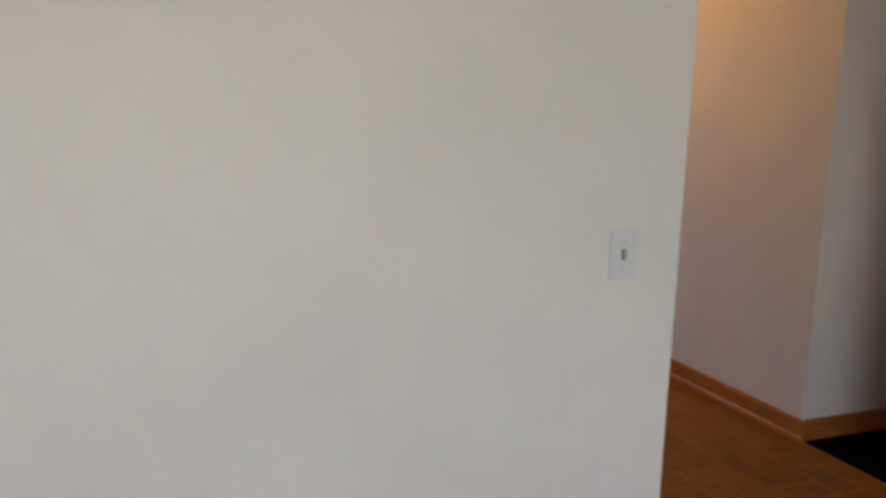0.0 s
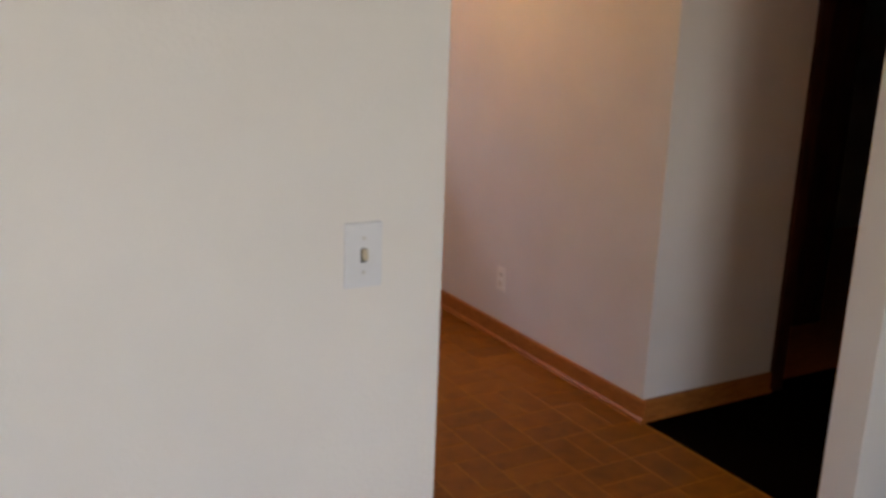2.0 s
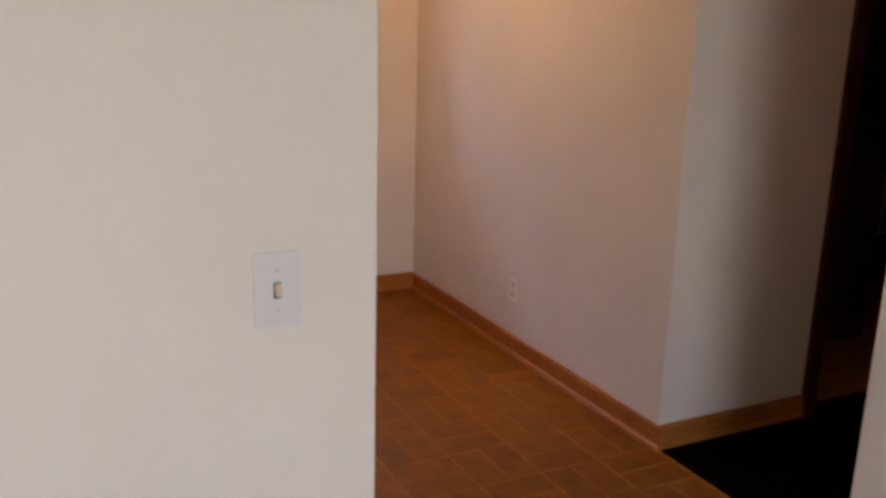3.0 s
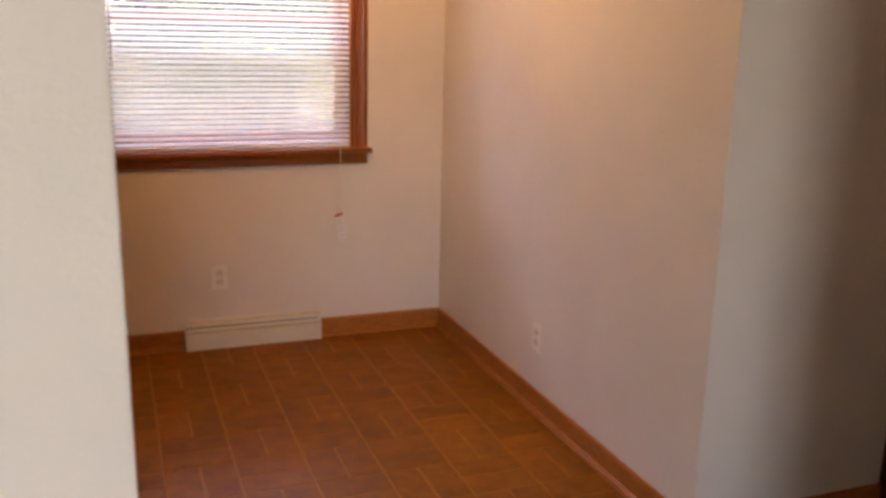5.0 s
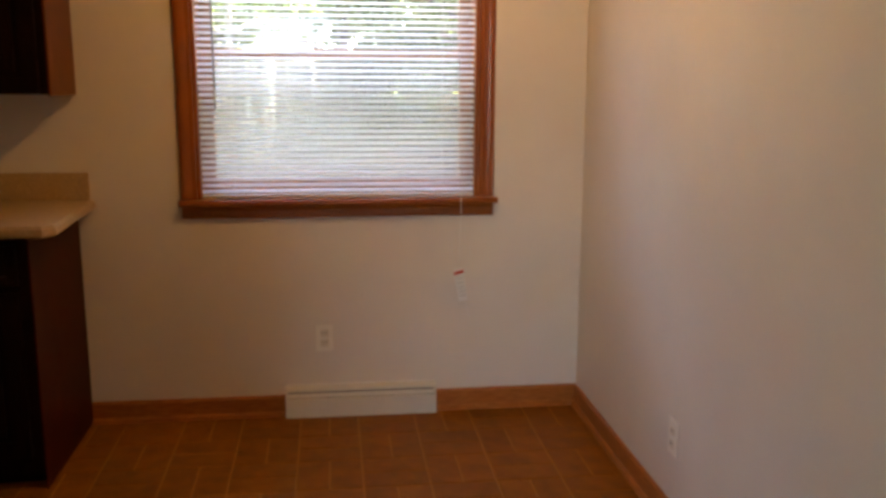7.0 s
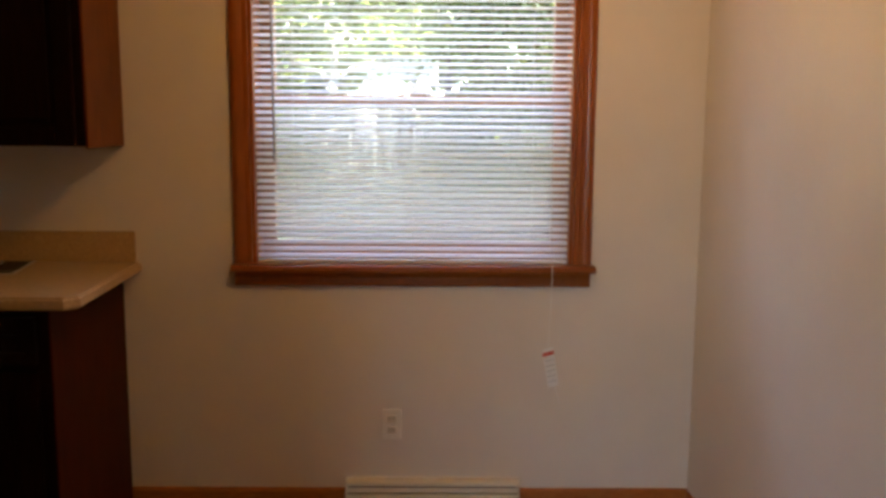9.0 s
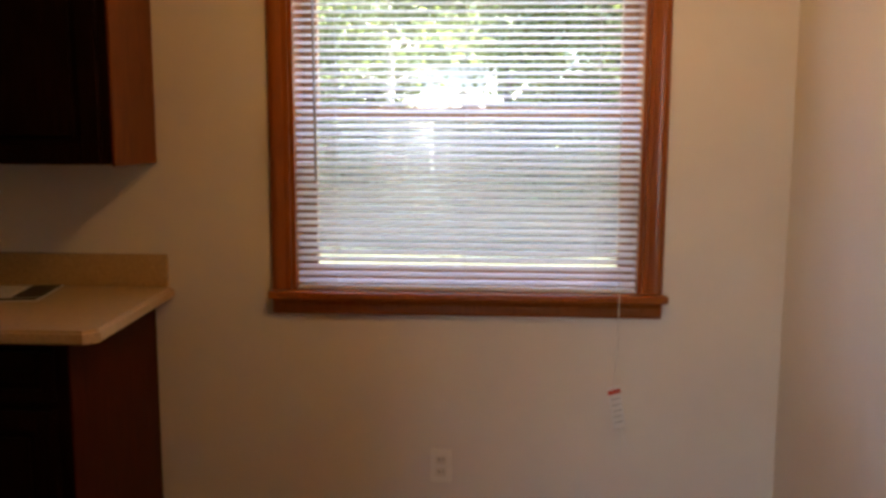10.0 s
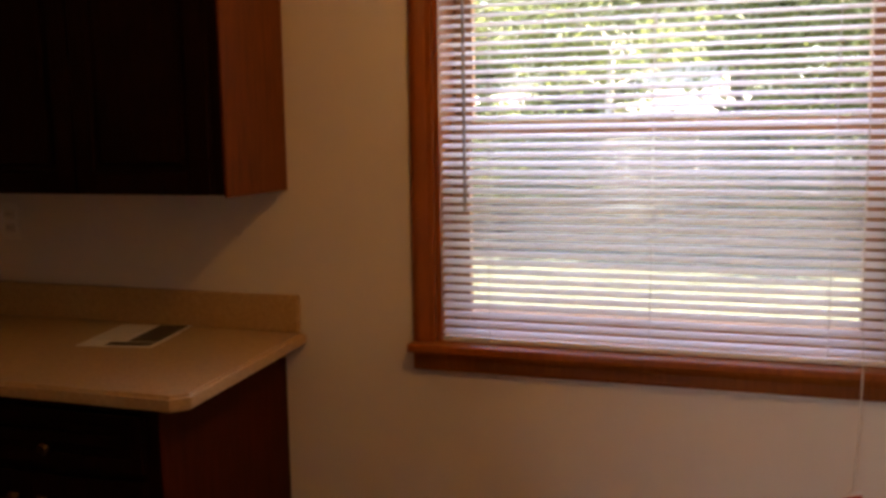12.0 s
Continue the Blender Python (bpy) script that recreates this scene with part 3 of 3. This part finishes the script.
while x < 10:
    o = new("board", board_mesh)
    o.parent = fence
    o.matrix_local = pose(x, 0, rng.uniform(-0.02, 0.03), 0, rng.uniform(-0.6, 0.6), 0)
    x += 0.1425 + rng.choice((0, 0, 0.002, 0.005, 0.008))

house = root("neighbour_house", (-6.0, 34, -0.55), "pale sided neighbouring house behind the trees", "house")
HX0, HX1, HT = -12.0, -0.9, 4.0
bm = box(B(), HX0, HX1, 30, 38, -0.55, HT)
part("wall", bm, SIDING, house)
for k in range(22):
    z = -0.4 + k * 0.2
    part("siding_board", profile(B(), [(29.999, z), (29.975, z), (29.99, z + 0.195), (29.999, z + 0.195)], "x", HX0, HX1), SIDING, house)
bm = B()
vs = [bm.verts.new(p) for p in ((HX0 - 0.5, 29.5, HT), (HX1 + 0.5, 29.5, HT), (HX1 + 0.5, 38.5, HT), (HX0 - 0.5, 38.5, HT), (HX0 - 0.5, 34, HT + 2.4), (HX1 + 0.5, 34, HT + 2.4))]
for f in ((0, 1, 5, 4), (2, 3, 4, 5), (0, 4, 3), (1, 2, 5), (0, 3, 2, 1)):
    bm.faces.new([vs[i] for i in f])
part("roof", bm, ROOF, house)


def tree(x, y, height, spread, seed, label, leaves=11000, low=1.6, leaf=1.0, bark=BARK):
    r = random.Random(seed)
    ob = root("tree", (x, y, -0.55), label, "tree", "back yard trees")
    bm = B()
    p, pts = Vector((x, y, -0.56)), []
    for i in range(6):
        pts.append(p.copy())
        p = p + Vector((r.uniform(-0.12, 0.12), r.uniform(-0.12, 0.12), height / 6))
    tips = []
    for i in range(5):
        rod(bm, pts[i], pts[i + 1], 0.15 * (1 - i / 6), 0.15 * (1 - (i + 1) / 6), n=9)
    for i in range(16):
        k = r.randrange(1, 6)
        a = r.uniform(0, 6.283)
        ln = spread * r.uniform(0.5, 1.0)
        mid = pts[k] + Vector((math.cos(a), math.sin(a), 0.45)) * ln * 0.5
        tip = mid + Vector((math.cos(a + r.uniform(-0.6, 0.6)), math.sin(a + r.uniform(-0.6, 0.6)), r.uniform(-0.1, 0.5))) * ln * 0.5
        rod(bm, pts[k], mid, 0.040, 0.022, n=6)
        rod(bm, mid, tip, 0.022, 0.006, n=6)
        tips += [mid, tip, (mid + tip) / 2]
    part("trunk", bm, bark, ob)
    verts, faces = [], []
    clumps = [t + Vector((r.gauss(0, 0.35), r.gauss(0, 0.35), r.gauss(0, 0.3))) for t in tips for _ in range(2)]
    for i in range(leaves):
        c0 = r.choice(clumps)
        c1 = c0 + Vector((r.gauss(0, 0.36), r.gauss(0, 0.36), r.gauss(0, 0.26)))
        if c1.z < low:
            continue
        q = Euler((r.uniform(-1, 1), r.uniform(-1, 1), r.uniform(0, 6.28))).to_matrix()
        s = r.uniform(0.045, 0.10) * leaf
        n0 = len(verts)
        for d in ((-s, 0, 0), (0, -s * 0.5, 0), (s, 0, s * 0.2), (0, s * 0.5, 0)):
            verts.append(c1 + q @ Vector(d))
        faces.append((n0, n0 + 1, n0 + 2, n0 + 3))
    me = bpy.data.meshes.new("crown")
    me.from_pydata([v - Vector((x, y, -0.55)) for v in verts], [], faces)
    me.materials.append(LEAF)
    crown = new("crown", me)
    crown.parent = ob


tree(-2.85, 13.9, 5.4, 2.7, 1, "leafy green tree with pale trunk behind the fence", leaves=16000, low=2.6, bark=PALE_BARK)
tree(1.4, 11.8, 5.5, 2.8, 2, "leafy green tree in the back yard", leaves=22000, low=0.9, leaf=1.2)
tree(-5.5, 11.8, 6.0, 3.0, 3, "leafy green tree in the back yard", leaves=16000, low=2.7)
tree(1.05, 12.0, 2.7, 1.5, 11, "low leafy shrub tree in front of the fence", leaves=7000, low=0.3)
tree(-4.4, 12.1, 1.7, 1.0, 12, "low leafy shrub tree in front of the fence", leaves=7000, low=0.4)
tree(-0.8, 17.0, 6.5, 3.0, 5, "leafy green tree behind the fence", leaves=15000, low=3.2, leaf=1.5)
tree(3.2, 16.0, 6.5, 3.2, 6, "leafy green tree behind the fence", leaves=18000, low=0.8, leaf=1.7)
tree(-4.2, 22.0, 5.5, 0.9, 31, "slim leafy tree beyond the fence", leaves=6000, low=0.9, leaf=1.9)
for x, y, h, sp, seed in ((-9.5, 24, 9.0, 4.6, 21), (5.6, 23, 9.0, 4.4, 22), (2.4, 26, 8.0, 3.6, 26), (-5.0, 41, 13.0, 6.5, 23), (2.0, 42, 13.0, 6.5, 24), (10.0, 40, 13.0, 6.5, 25)):
    tree(x, y, h, sp, seed, "tall leafy tree beyond the fence", leaves=16000, low=0.6, leaf=3.0)

# ---- floor bricks, in a basket weave ----
S = 0.2325
J = 0.0065
def brick_mesh(name, w, d):
    bm = B()
    x, y, c, h = w / 2 - J / 2, d / 2 - J / 2, 0.0015, 0.0018
    a = [bm.verts.new((sx * x, sy * y, 0)) for sx, sy in ((-1, -1), (1, -1), (1, 1), (-1, 1))]
    b = [bm.verts.new((sx * (x - c), sy * (y - c), h)) for sx, sy in ((-1, -1), (1, -1), (1, 1), (-1, 1))]
    bm.faces.new(b)
    for i in range(4):
        bm.faces.new((a[i], a[(i + 1) % 4], b[(i + 1) % 4], b[i]))
    bmesh.ops.translate(bm, vec=(0, 0, -0.0018), verts=bm.verts)
    return mesh_of(name, bm, VINYL)


wide, tall = brick_mesh("brick_wide", S, S / 2), brick_mesh("brick_tall", S / 2, S)
far_v, far_f = [], []
for i in range(int(-KX / S)):
    for j in range(int(-SY0 / S)):
        x, y = -S * (i + 0.5) - 0.012, -S * (j + 0.5) - 0.012
        pieces = [(wide, x, y - S / 4), (wide, x, y + S / 4)] if (i + j) % 2 else [(tall, x - S / 4, y), (tall, x + S / 4, y)]
        near = i < 10 and j < 11
        for me, px, py in pieces:
            if near:
                o = new("brick", me)
                o.location = (px, py, 0)
                o.parent = floor
            else:
                n0 = len(far_v)
                far_v += [Vector((px, py, 0)) + v.co for v in me.vertices]
                far_f += [tuple(n0 + k for k in p.vertices) for p in me.polygons]
me = bpy.data.meshes.new("far_bricks")
me.from_pydata(far_v, [], far_f)
me.materials.append(VINYL_FAR)
o = tagged(new("far_bricks", me), kind="stuff")
o.parent = floor
